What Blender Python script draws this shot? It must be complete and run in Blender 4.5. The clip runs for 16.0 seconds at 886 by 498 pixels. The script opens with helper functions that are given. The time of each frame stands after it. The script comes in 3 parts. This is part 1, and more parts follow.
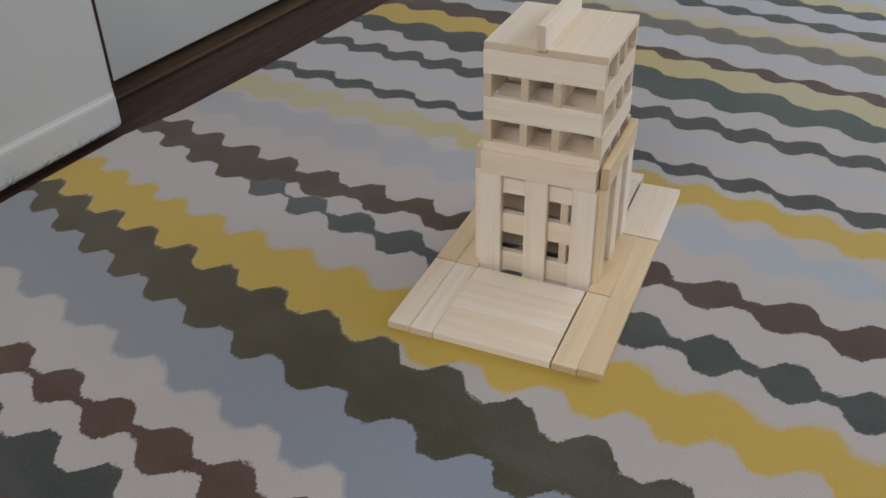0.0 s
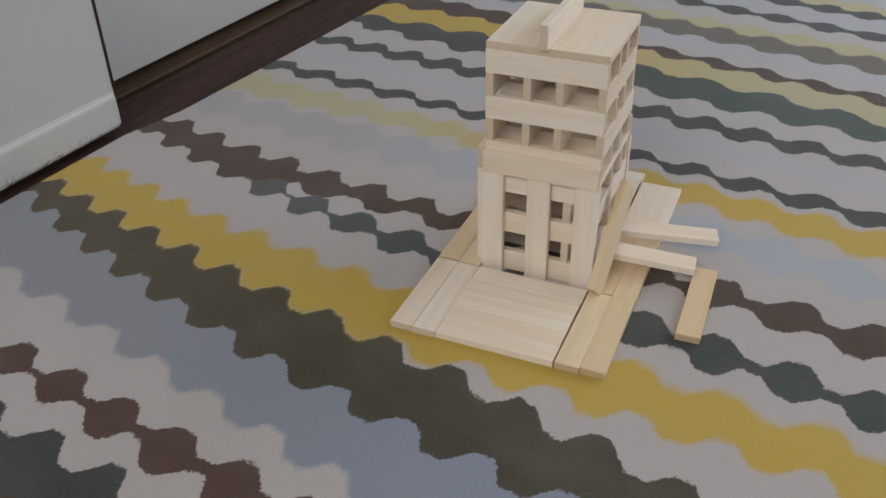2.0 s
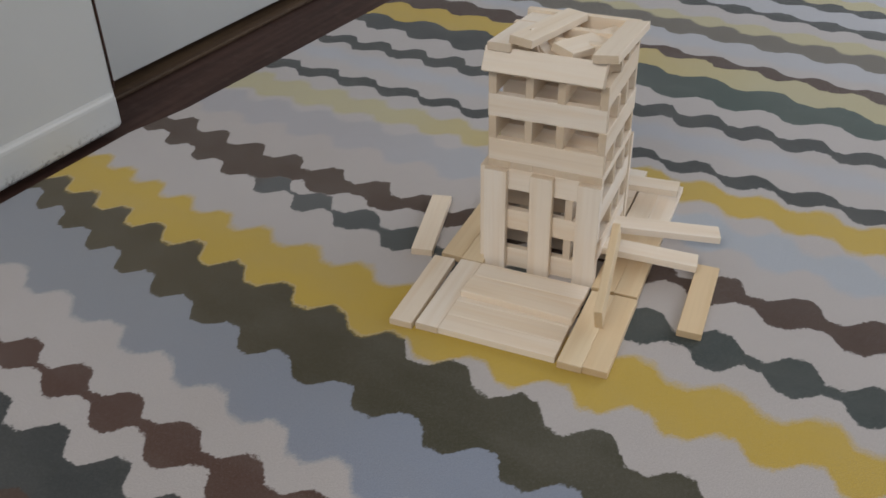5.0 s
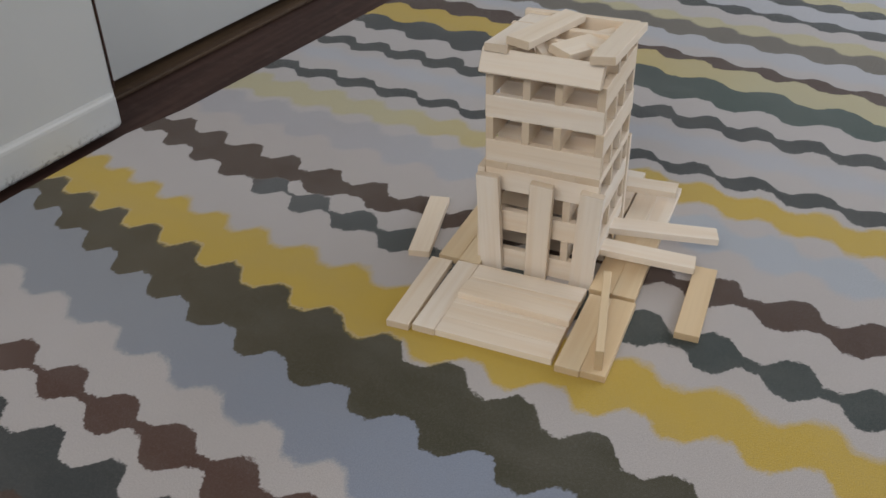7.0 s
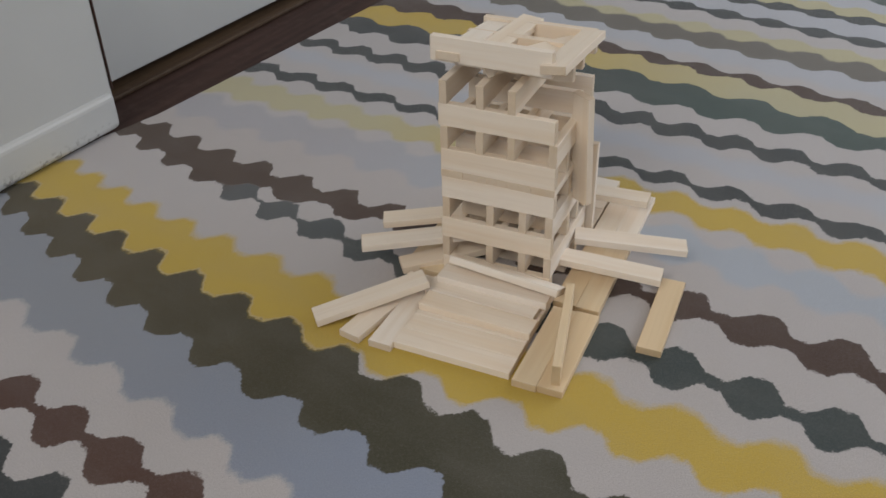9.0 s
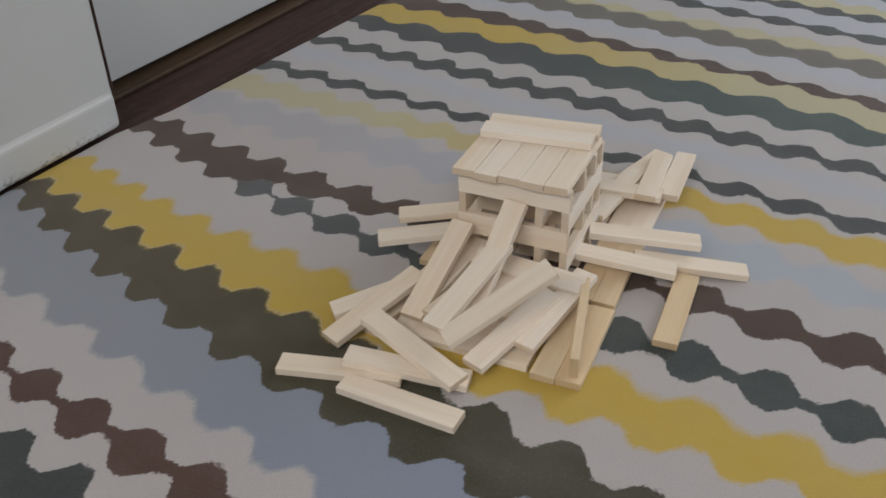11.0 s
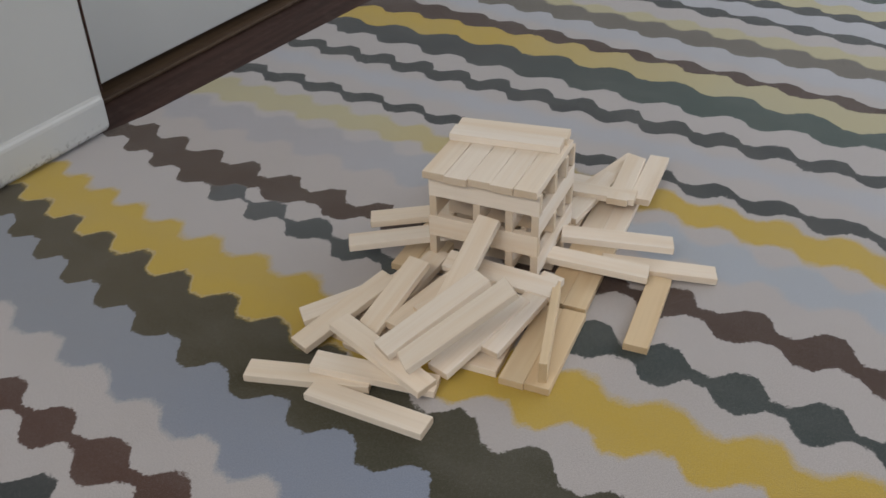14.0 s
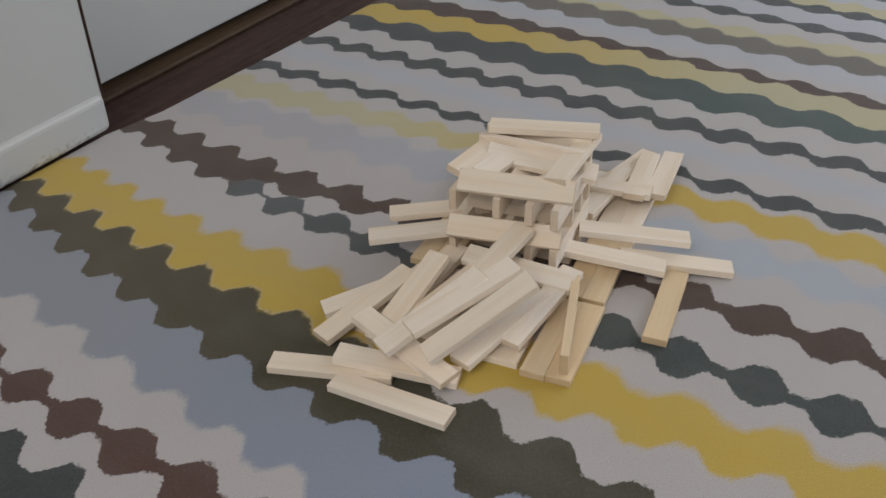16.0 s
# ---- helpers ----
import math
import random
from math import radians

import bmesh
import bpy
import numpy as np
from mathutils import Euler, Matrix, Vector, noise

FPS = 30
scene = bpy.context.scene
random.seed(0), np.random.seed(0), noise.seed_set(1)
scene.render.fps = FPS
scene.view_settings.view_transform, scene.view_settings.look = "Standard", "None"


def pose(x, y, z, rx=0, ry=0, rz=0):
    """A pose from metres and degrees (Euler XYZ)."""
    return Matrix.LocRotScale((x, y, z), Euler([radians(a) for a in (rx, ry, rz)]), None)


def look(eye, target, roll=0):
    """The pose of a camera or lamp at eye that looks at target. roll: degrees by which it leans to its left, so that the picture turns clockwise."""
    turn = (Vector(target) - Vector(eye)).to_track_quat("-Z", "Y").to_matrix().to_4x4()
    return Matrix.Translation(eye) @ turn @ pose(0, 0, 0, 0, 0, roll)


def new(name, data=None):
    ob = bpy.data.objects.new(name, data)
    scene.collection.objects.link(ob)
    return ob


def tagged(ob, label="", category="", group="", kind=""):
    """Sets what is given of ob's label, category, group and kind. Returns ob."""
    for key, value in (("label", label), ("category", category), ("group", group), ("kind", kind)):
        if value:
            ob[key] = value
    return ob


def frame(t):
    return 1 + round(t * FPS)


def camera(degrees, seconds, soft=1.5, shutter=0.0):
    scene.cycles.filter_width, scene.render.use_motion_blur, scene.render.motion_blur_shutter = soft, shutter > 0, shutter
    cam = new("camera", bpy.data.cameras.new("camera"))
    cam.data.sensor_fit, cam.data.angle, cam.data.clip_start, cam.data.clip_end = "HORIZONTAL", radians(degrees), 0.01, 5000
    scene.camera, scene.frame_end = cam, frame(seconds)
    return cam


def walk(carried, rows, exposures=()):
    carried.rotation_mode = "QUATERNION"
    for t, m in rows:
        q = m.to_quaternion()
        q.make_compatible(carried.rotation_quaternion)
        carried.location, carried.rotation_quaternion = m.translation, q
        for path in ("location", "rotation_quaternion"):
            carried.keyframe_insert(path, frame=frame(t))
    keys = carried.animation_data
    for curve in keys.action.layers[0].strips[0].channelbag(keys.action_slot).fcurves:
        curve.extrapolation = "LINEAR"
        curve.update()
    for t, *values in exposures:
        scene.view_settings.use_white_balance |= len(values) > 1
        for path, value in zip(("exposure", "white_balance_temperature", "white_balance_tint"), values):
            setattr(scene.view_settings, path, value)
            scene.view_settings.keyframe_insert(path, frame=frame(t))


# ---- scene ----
L, W, H = 0.1176, 0.02352, 0.00784          # one building plank: length, width, thickness
PIVOT = (0.1, 0.1)                           # the point about which the rug is tugged

# ---------------------------------------------------------------- camera
cam = camera(52.0, 16.0, soft=1.6, shutter=0.4)
EYE = Vector((0.3368, -0.6133, 0.5602))


def aim(yaw, pitch, roll):
    y, p = radians(yaw), radians(pitch)
    return look(EYE, EYE + Vector((-math.sin(y) * math.cos(p), math.cos(y) * math.cos(p), math.sin(p))), roll)


FIRST, NUDGED, LAST = aim(24.204, -33.973, -1.428), aim(24.098, -34.002, -1.535), aim(23.488, -34.015, -1.642)
walk(cam, [(0, FIRST), (7.2, FIRST), (7.45, NUDGED), (13.68, NUDGED), (13.82, LAST), (16.0, LAST)])

# the rug's slide and turn: seconds, metres, metres, degrees
RUG_ROWS = [
    (0, 0.0000, 0.0000, 0.00), (0.1, -0.0002, -0.0004, -0.01), (0.2, 0.0009, 0.0010, 0.05), (0.3, 0.0002, -0.0001, 0.01), (0.4, -0.0005, -0.0011, -0.02),
    (0.5, -0.0011, -0.0020, -0.04), (0.6, -0.0040, -0.0060, -0.18), (0.7, -0.0093, -0.0133, -0.43), (0.8, -0.0158, -0.0223, -0.74), (0.9, -0.0193, -0.0270, -0.90),
    (1, -0.0183, -0.0256, -0.86), (1.1, -0.0190, -0.0265, -0.87), (1.2, -0.0187, -0.0260, -0.83), (1.3, -0.0181, -0.0250, -0.78), (1.4, -0.0161, -0.0221, -0.67),
    (1.5, -0.0123, -0.0167, -0.47), (1.6, -0.0057, -0.0077, -0.16), (1.7, 0.0006, 0.0011, 0.15), (1.8, 0.0017, 0.0024, 0.20), (1.9, 0.0021, 0.0028, 0.22),
    (2, 0.0017, 0.0021, 0.21), (2.1, 0.0007, 0.0008, 0.16), (2.2, 0.0007, 0.0009, 0.16), (2.3, -0.0022, -0.0030, 0.03), (2.4, -0.0068, -0.0093, -0.19),
    (2.5, -0.0100, -0.0136, -0.34), (2.6, -0.0172, -0.0236, -0.67), (2.7, -0.0196, -0.0269, -0.78), (2.8, -0.0203, -0.0278, -0.81), (2.9, -0.0217, -0.0297, -0.87),
    (3, -0.0195, -0.0265, -0.76), (3.1, -0.0200, -0.0271, -0.79), (3.2, -0.0177, -0.0236, -0.69), (3.3, -0.0094, -0.0118, -0.32), (3.4, -0.0024, -0.0019, 0.00),
    (3.5, 0.0030, 0.0060, 0.25), (3.6, 0.0029, 0.0057, 0.24), (3.7, 0.0032, 0.0062, 0.25), (3.8, 0.0036, 0.0066, 0.27), (3.9, 0.0026, 0.0051, 0.21),
    (4, -0.0009, 0.0003, 0.05), (4.1, -0.0074, -0.0086, -0.23), (4.2, -0.0156, -0.0199, -0.59), (4.5, -0.0211, -0.0226, -0.93), (4.75, -0.0162, -0.0162, -0.75),
    (5.05, 0.0036, 0.0104, 0.05), (5.35, 0.0035, 0.0098, 0.02), (5.75, -0.0092, -0.0079, -0.56), (6.05, -0.0218, -0.0255, -1.11), (6.3, -0.0179, -0.0201, -0.81),
    (6.4, -0.0160, -0.0173, -0.73), (6.5, -0.0036, -0.0002, -0.16), (6.6, -0.0008, 0.0036, -0.06), (6.7, -0.0001, 0.0045, -0.05), (6.8, -0.0012, 0.0027, -0.12),
    (6.9, -0.0019, 0.0016, -0.19), (7, 0.0005, 0.0046, -0.11), (7.1, -0.0095, -0.0085, -0.51), (7.2, -0.0176, -0.0195, -0.82), (7.3, -0.0257, -0.0302, -1.14),
    (7.4, -0.0302, -0.0358, -1.28), (7.5, -0.0259, -0.0292, -1.00), (7.6, -0.0302, -0.0361, -1.30), (7.7, -0.0273, -0.0330, -1.26), (7.8, -0.0221, -0.0265, -1.10),
    (7.9, -0.0137, -0.0156, -0.80), (8, -0.0015, 0.0004, -0.33), (8.1, 0.0021, 0.0059, -0.17), (8.2, 0.0029, 0.0075, -0.13), (8.3, 0.0019, 0.0066, -0.19),
    (8.4, 0.0016, 0.0067, -0.20), (8.5, 0.0035, 0.0099, -0.11), (8.6, -0.0030, 0.0016, -0.34), (8.7, -0.0090, -0.0060, -0.55), (8.8, -0.0164, -0.0155, -0.82),
    (8.9, -0.0256, -0.0278, -1.18), (9, -0.0260, -0.0277, -1.11), (9.1, -0.0313, -0.0359, -1.45), (9.2, -0.0298, -0.0348, -1.46), (9.3, -0.0277, -0.0326, -1.46),
    (9.4, -0.0227, -0.0266, -1.31), (9.5, -0.0105, -0.0103, -0.82), (9.6, -0.0043, -0.0017, -0.57), (9.7, 0.0069, 0.0139, -0.09), (9.85, 0.0067, 0.0132, -0.43),
    (10.1, -0.0023, 0.0014, -0.75), (10.45, -0.0237, -0.0268, -1.57), (10.75, -0.0235, -0.0257, -1.50), (11.1, -0.0077, -0.0035, -0.76), (11.4, 0.0081, 0.0185, -0.03),
    (11.6, 0.0036, 0.0129, -0.17), (11.8, -0.0005, 0.0083, -0.67), (11.9, -0.0045, 0.0019, -0.72), (12, -0.0091, -0.0050, -0.81), (12.1, -0.0177, -0.0169, -1.09),
    (12.2, -0.0243, -0.0258, -1.29), (12.3, -0.0250, -0.0266, -1.20), (12.4, -0.0244, -0.0254, -1.06), (12.5, -0.0232, -0.0234, -0.88), (12.6, -0.0215, -0.0209, -1.06),
    (12.7, -0.0159, -0.0129, -1.05), (12.8, -0.0056, 0.0016, -0.81), (12.9, 0.0027, 0.0135, -0.68), (13, 0.0079, 0.0209, -0.68), (13.1, 0.0072, 0.0196, -0.67),
    (13.2, 0.0061, 0.0179, -0.67), (13.3, 0.0065, 0.0181, -0.59), (13.4, 0.0015, 0.0108, -0.77), (13.5, -0.0041, 0.0027, -0.99), (13.6, -0.0153, -0.0113, -1.30),
    (13.7, -0.0253, -0.0237, -1.56), (13.8, -0.0323, -0.0320, -1.67), (13.9, -0.0338, -0.0323, -1.52), (14, -0.0315, -0.0275, -1.20), (14.1, -0.0319, -0.0289, -1.46),
    (14.2, -0.0261, -0.0219, -1.44), (14.3, -0.0143, -0.0065, -1.13), (14.4, -0.0021, 0.0097, -0.81), (14.5, 0.0093, 0.0245, -0.53), (14.6, 0.0107, 0.0258, -0.45),
    (14.7, 0.0102, 0.0245, -0.47), (14.8, 0.0094, 0.0227, -0.51), (14.9, 0.0082, 0.0204, -0.57), (15, 0.0055, 0.0160, -0.69), (15.1, -0.0029, 0.0054, -0.95),
    (15.2, -0.0119, -0.0061, -1.24), (15.3, -0.0156, -0.0102, -1.28), (15.4, -0.0170, -0.0110, -1.21), (15.5, -0.0175, -0.0106, -1.09), (15.6, -0.0180, -0.0113, -1.15),
    (15.7, -0.0179, -0.0113, -1.19), (15.8, -0.0179, -0.0113, -1.22), (15.9, -0.0178, -0.0114, -1.26), (16, -0.0172, -0.0104, -1.26),
]


# ---------------------------------------------------------------- world and lights
world = bpy.data.worlds.new("sky")
scene.world = world
world.use_nodes = True
sky = world.node_tree.nodes.new("ShaderNodeTexSky")
sky.sky_type, sky.sun_disc, sky.sun_elevation, sky.sun_rotation = "NISHITA", False, radians(40), radians(200)
world.node_tree.links.new(sky.outputs[0], world.node_tree.nodes["Background"].inputs[0])
world.node_tree.nodes["Background"].inputs[1].default_value = 0.1
scene.view_settings.exposure = -0.19


def window_light(name, m, width, height, watts, colour):
    data = bpy.data.lights.new(name, "AREA")
    data.shape, data.size, data.size_y, data.energy, data.color = "RECTANGLE", width, height, watts, colour
    ob = new(name, data)
    ob.matrix_world = m
    return ob


window_light("window_light_near", look((0.1, -1.95, 1.92), (0.05, 0.1, 0.0)), 1.6, 0.6, 26, (1.0, 0.948, 0.865))
window_light("window_light_far", look((1.65, 3.0, 1.30), (0.80, 0.8, 0.0)), 1.8, 1.8, 38, (0.92, 0.955, 1.0))
# added fill from the east brightens the rug's right, no known window there
window_light("fill_light_side", look((2.33, 1.35, 1.25), (0.9, 0.7, 0.0)), 1.4, 1.4, 19, (0.95, 0.965, 1.0))

# ---------------------------------------------------------------- materials


def nodes_of(name):
    mat = bpy.data.materials.new(name)
    mat.use_nodes = True
    tree = mat.node_tree
    return mat, tree, tree.nodes["Principled BSDF"]


def wire(tree, a, b):
    tree.links.new(a, b)


def calc(tree, op, a, b=None, c=None):
    n = tree.nodes.new("ShaderNodeMath")
    n.operation = op
    for i, v in enumerate((a, b, c)):
        if v is None:
            continue
        if isinstance(v, (int, float)):
            n.inputs[i].default_value = v
        else:
            wire(tree, v, n.inputs[i])
    return n.outputs[0]


def blend(tree, fac, a, b, kind="MIX"):
    n = tree.nodes.new("ShaderNodeMix")
    n.data_type, n.blend_type = "RGBA", kind
    for i, v in ((0, fac), (6, a), (7, b)):
        if isinstance(v, (int, float)):
            n.inputs[i].default_value = v
        elif isinstance(v, tuple):
            n.inputs[i].default_value = (*v, 1)
        else:
            wire(tree, v, n.inputs[i])
    return n.outputs[2]


def noise_of(tree, vector, scale, detail=3.0, rough=0.5):
    n = tree.nodes.new("ShaderNodeTexNoise")
    n.inputs["Scale"].default_value, n.inputs["Detail"].default_value = scale, detail
    n.inputs["Roughness"].default_value = rough
    if vector is not None:
        wire(tree, vector, n.inputs["Vector"])
    return n.outputs[0]


def mapped(tree, source, scale=(1, 1, 1), place=(0, 0, 0)):
    n = tree.nodes.new("ShaderNodeMapping")
    n.inputs["Scale"].default_value, n.inputs["Location"].default_value = scale, place
    wire(tree, source, n.inputs["Vector"])
    return n.outputs[0]


def span(tree, value, a, b, lo, hi):
    n = tree.nodes.new("ShaderNodeMapRange")
    for i, v in ((1, a), (2, b), (3, lo), (4, hi)):
        n.inputs[i].default_value = v
    wire(tree, value, n.inputs[0])
    return n.outputs[0]


def bump(tree, height, bsdf, strength, distance):
    n = tree.nodes.new("ShaderNodeBump")
    n.inputs["Strength"].default_value, n.inputs["Distance"].default_value = strength, distance
    wire(tree, height, n.inputs["Height"])
    wire(tree, n.outputs[0], bsdf.inputs["Normal"])


def pine(name, light, deep, vein):
    """Unvarnished pine: fine grain along the plank, each plank a little different."""
    mat, tree, bsdf = nodes_of(name)
    coord = tree.nodes.new("ShaderNodeTexCoord").outputs["Object"]
    info = tree.nodes.new("ShaderNodeObjectInfo").outputs["Random"]
    shift = tree.nodes.new("ShaderNodeVectorMath")
    shift.operation = "ADD"
    wire(tree, coord, shift.inputs[0])
    comb = tree.nodes.new("ShaderNodeCombineXYZ")
    for i, k in enumerate((3.1, 7.7, 5.3)):
        wire(tree, calc(tree, "MULTIPLY", info, k), comb.inputs[i])
    wire(tree, comb.outputs[0], shift.inputs[1])
    v = shift.outputs[0]
    grain = noise_of(tree, mapped(tree, v, (9, 260, 260)), 1.0, 4, 0.6)
    rings = noise_of(tree, mapped(tree, v, (4, 75, 75)), 1.0, 2, 0.5)
    base = blend(tree, info, light, deep)
    base = blend(tree, span(tree, rings, 0.45, 0.75, 0, 0.45), base, vein)
    base = blend(tree, span(tree, grain, 0.5, 0.8, 0, 0.16), base, tuple(k * 0.7 for k in vein))
    # sawn ends are darker and rougher
    sep = tree.nodes.new("ShaderNodeSeparateXYZ")
    wire(tree, coord, sep.inputs[0])
    end = span(tree, calc(tree, "ABSOLUTE", sep.outputs[0]), L / 2 - 0.0008, L / 2 - 0.0002, 0, 0.55)
    base = blend(tree, end, base, tuple(k * 0.72 for k in vein))
    wire(tree, base, bsdf.inputs["Base Color"])
    bsdf.inputs["Roughness"].default_value = 0.6
    bsdf.inputs["Specular IOR Level"].default_value = 0.3
    bump(tree, grain, bsdf, 0.15, 0.0006)
    return mat


RUG = {"white": (0.56, 0.525, 0.525), "yellow": (0.62, 0.435, 0.075), "olive": (0.062, 0.058, 0.034), "brown": (0.070, 0.036, 0.024),
       "rust": (0.098, 0.050, 0.037), "olivewarm": (0.088, 0.070, 0.036), "slate": (0.050, 0.056, 0.058), "blue": (0.29, 0.33, 0.425), "lightblue": (0.47, 0.51, 0.58),
       "green": (0.057, 0.090, 0.080), "teal": (0.045, 0.060, 0.060), "lavender": (0.52, 0.53, 0.58), "greybrown": (0.165, 0.148, 0.125),
       "paleyellow": (0.56, 0.51, 0.32),
       "olivebrown": (0.080, 0.048, 0.032), "greyblue": (0.315, 0.335, 0.38), "mauve": (0.47, 0.455, 0.485), "grey": (0.105, 0.112, 0.118), "warmwhite": (0.545, 0.50, 0.49)}
TURN_OF_STRIPES = radians(-10.8)


def striped_wool():
    """Flat-woven wool: stripes with scalloped borders, each border a shallow curve along the rug."""
    mat, tree, bsdf = nodes_of("striped_wool")
    coord = tree.nodes.new("ShaderNodeTexCoord").outputs["Object"]
    sep = tree.nodes.new("ShaderNodeSeparateXYZ")
    wire(tree, coord, sep.inputs[0])
    x, y = calc(tree, "ADD", sep.outputs[0], PIVOT[0]), calc(tree, "ADD", sep.outputs[1], PIVOT[1])
    c, s = math.cos(TURN_OF_STRIPES), math.sin(TURN_OF_STRIPES)
    u0 = calc(tree, "ADD", calc(tree, "MULTIPLY", x, c), calc(tree, "MULTIPLY", y, s))
    v0 = calc(tree, "ADD", calc(tree, "MULTIPLY", x, -s), calc(tree, "MULTIPLY", y, c))
    fuzz = noise_of(tree, coord, 260, 3, 0.6)
    slow = noise_of(tree, coord, 7, 1)
    mid = noise_of(tree, coord, 34, 2)
    v = calc(tree, "ADD", v0, calc(tree, "ADD", calc(tree, "MULTIPLY_ADD", fuzz, 0.010, -0.005), calc(tree, "MULTIPLY_ADD", mid, 0.016, -0.008)))
    u = calc(tree, "ADD", u0, calc(tree, "MULTIPLY_ADD", slow, 0.014, -0.007))
    uc = calc(tree, "MINIMUM", calc(tree, "MAXIMUM", u0, -0.75), 0.6)
    u2 = calc(tree, "MULTIPLY", uc, uc)
    drift = span(tree, u, -0.28, 0.12, 0, 1)      # some stripes change their tone along the rug
    end_of_stripe = span(tree, u0, -0.27, -0.31, 0, 1)
    us = calc(tree, "MINIMUM", calc(tree, "MAXIMUM", u0, -0.58), 0.50)
    state = {"colour": RUG["brown"], "last": None}

    def cubic(at, k):
        e = calc(tree, "MULTIPLY_ADD", at, k[3], k[2])
        return calc(tree, "MULTIPLY_ADD", at, calc(tree, "MULTIPLY_ADD", at, e, k[1]), k[0])

    def paint(far, e, soft):
        """The colour on the far side of the line v = e."""
        if state["last"] is not None:
            e = calc(tree, "MAXIMUM", e, state["last"])
        state["last"] = e
        mask = span(tree, calc(tree, "SUBTRACT", v, e), -soft, soft, 0, 1)
        tone = RUG[far] if isinstance(far, str) else blend(tree, drift, RUG[far[0]], RUG[far[1]])
        if len(far) == 3:
            tone = blend(tree, span(tree, u0, -0.30, -0.345, 0, 1), tone, RUG[far[2]])
        state["colour"] = blend(tree, mask, state["colour"], tone)

    def edge(far, a, b, k, amp=0.010, phase=0.0, period=0.07, soft=0.0012):
        """A plainer border at v = a + b u + k u^2; amp: its scallops, below zero hollow."""
        wave = calc(tree, "COSINE", calc(tree, "MULTIPLY", calc(tree, "SUBTRACT", u, phase), 2 * math.pi / period))
        wave = calc(tree, "MINIMUM", calc(tree, "MAXIMUM", calc(tree, "MULTIPLY", wave, 1.3), -1.0), 1.0)
        e = calc(tree, "ADD", calc(tree, "MULTIPLY_ADD", uc, b, a), calc(tree, "MULTIPLY", u2, k))
        paint(far, calc(tree, "MULTIPLY_ADD", wave, amp, e), soft)

    def border(far, shape, amp, beat, soft=0.0012, lower=0.0):
        """A border whose line (shape) and whose count of scallops (beat) are cubics along the rug."""
        e, n = cubic(us, shape), cubic(us, beat)
        if lower:
            e = calc(tree, "MULTIPLY_ADD", end_of_stripe, -lower, e)
        wave = calc(tree, "COSINE", calc(tree, "MULTIPLY", n, 2 * math.pi))
        wave = calc(tree, "MINIMUM", calc(tree, "MAXIMUM", calc(tree, "MULTIPLY", wave, 1.35), -1.0), 1.0)
        paint(far, calc(tree, "MULTIPLY_ADD", wave, amp, e), soft)

    edge("slate", -0.345, 0.0, 0.0, 0.012, 0.02)
    edge("white", -0.279, 0.03, 0.0, 0.012, -0.155, 0.075)
    border("rust", (-0.2495, -0.0137, -0.0002, 0.0000), 0.0096, (3.28, 13.71, 0.00, 0.00))
    border("white", (-0.2156, 0.0178, 0.0005, -0.0001), 0.0093, (3.84, 14.04, 0.00, 0.00))
    border(("greyblue", "blue"), (-0.1759, -0.0623, 0.0029, -0.0002), 0.0103, (3.98, 13.38, 1.90, -0.99), 0.004)
    border(("olivewarm", "olive"), (-0.1065, -0.0324, 0.1854, -0.0068), 0.0111, (6.79, 13.38, -1.37, 2.46))
    border("white", (-0.0240, -0.0316, -0.0283, -0.1258), 0.0109, (6.80, 13.52, -1.36, 2.37))
    border("yellow", (-0.0273, 0.1539, -0.0554, -0.0297), 0.0108, (-0.21, 12.02, 2.18, 1.54), 0.004)
    border("white", (0.0571, 0.0554, 0.0747, -0.1546), 0.0091, (7.14, 13.00, -2.81, 3.40), 0.006)
    border(("grey", "teal", "olivebrown"), (0.1090, -0.0182, 0.1099, -0.0904), 0.0098, (4.66, 13.66, -0.69, 2.51))
    border(("white", "white", "olivebrown"), (0.1430, 0.0075, 0.0605, -0.1217), 0.0100, (3.08, 14.17, -0.04, -1.18))
    border(("olivebrown", "brown"), (0.1842, 0.0945, -0.0663, -0.1404), 0.0086, (5.31, 12.74, 2.00, -1.01), lower=0.05)
    border(("warmwhite", "white"), (0.2186, 0.0821, 0.0181, -0.1881), 0.0107, (7.54, 14.02, -1.18, 0.20))
    edge(("mauve", "lightblue"), 0.283, 0.042, -0.030, 0.010, 0.0, 0.08, 0.006)
    edge("white", 0.347, 0.022, -0.075, 0.010, 0.03, 0.08, 0.006)
    edge(("paleyellow", "yellow"), 0.371, 0.034, -0.092, -0.008, 0.0, 0.07, 0.005)
    edge("white", 0.415, 0.038, -0.022, 0.008, 0.02, 0.07, 0.005)
    edge("slate", 0.439, 0.011, -0.046, -0.009, 0.04, 0.075)
    edge("white", 0.461, 0.018, -0.005, 0.008, 0.06, 0.075)
    edge("lavender", 0.497, 0.020, 0.0, -0.005, 0.02, 0.09, 0.012)
    edge("white", 0.540, 0.024, 0.0, 0.005, 0.05, 0.08, 0.012)
    edge("slate", 0.562, 0.026, -0.001, -0.008, 0.01, 0.07)
    edge("white", 0.600, 0.013, -0.048, 0.010, 0.03, 0.07)
    edge(("slate", "green"), 0.644, 0.029, 0.049, -0.010, 0.02, 0.09)
    edge(("yellow", "paleyellow"), 0.724, -0.007, -0.123, 0.010, 0.05, 0.10)
    edge("brown", 0.785, -0.013, -0.103, 0.008, 0.01, 0.08)
    edge("white", 0.811, -0.036, 0.0, 0.007, 0.03, 0.08)
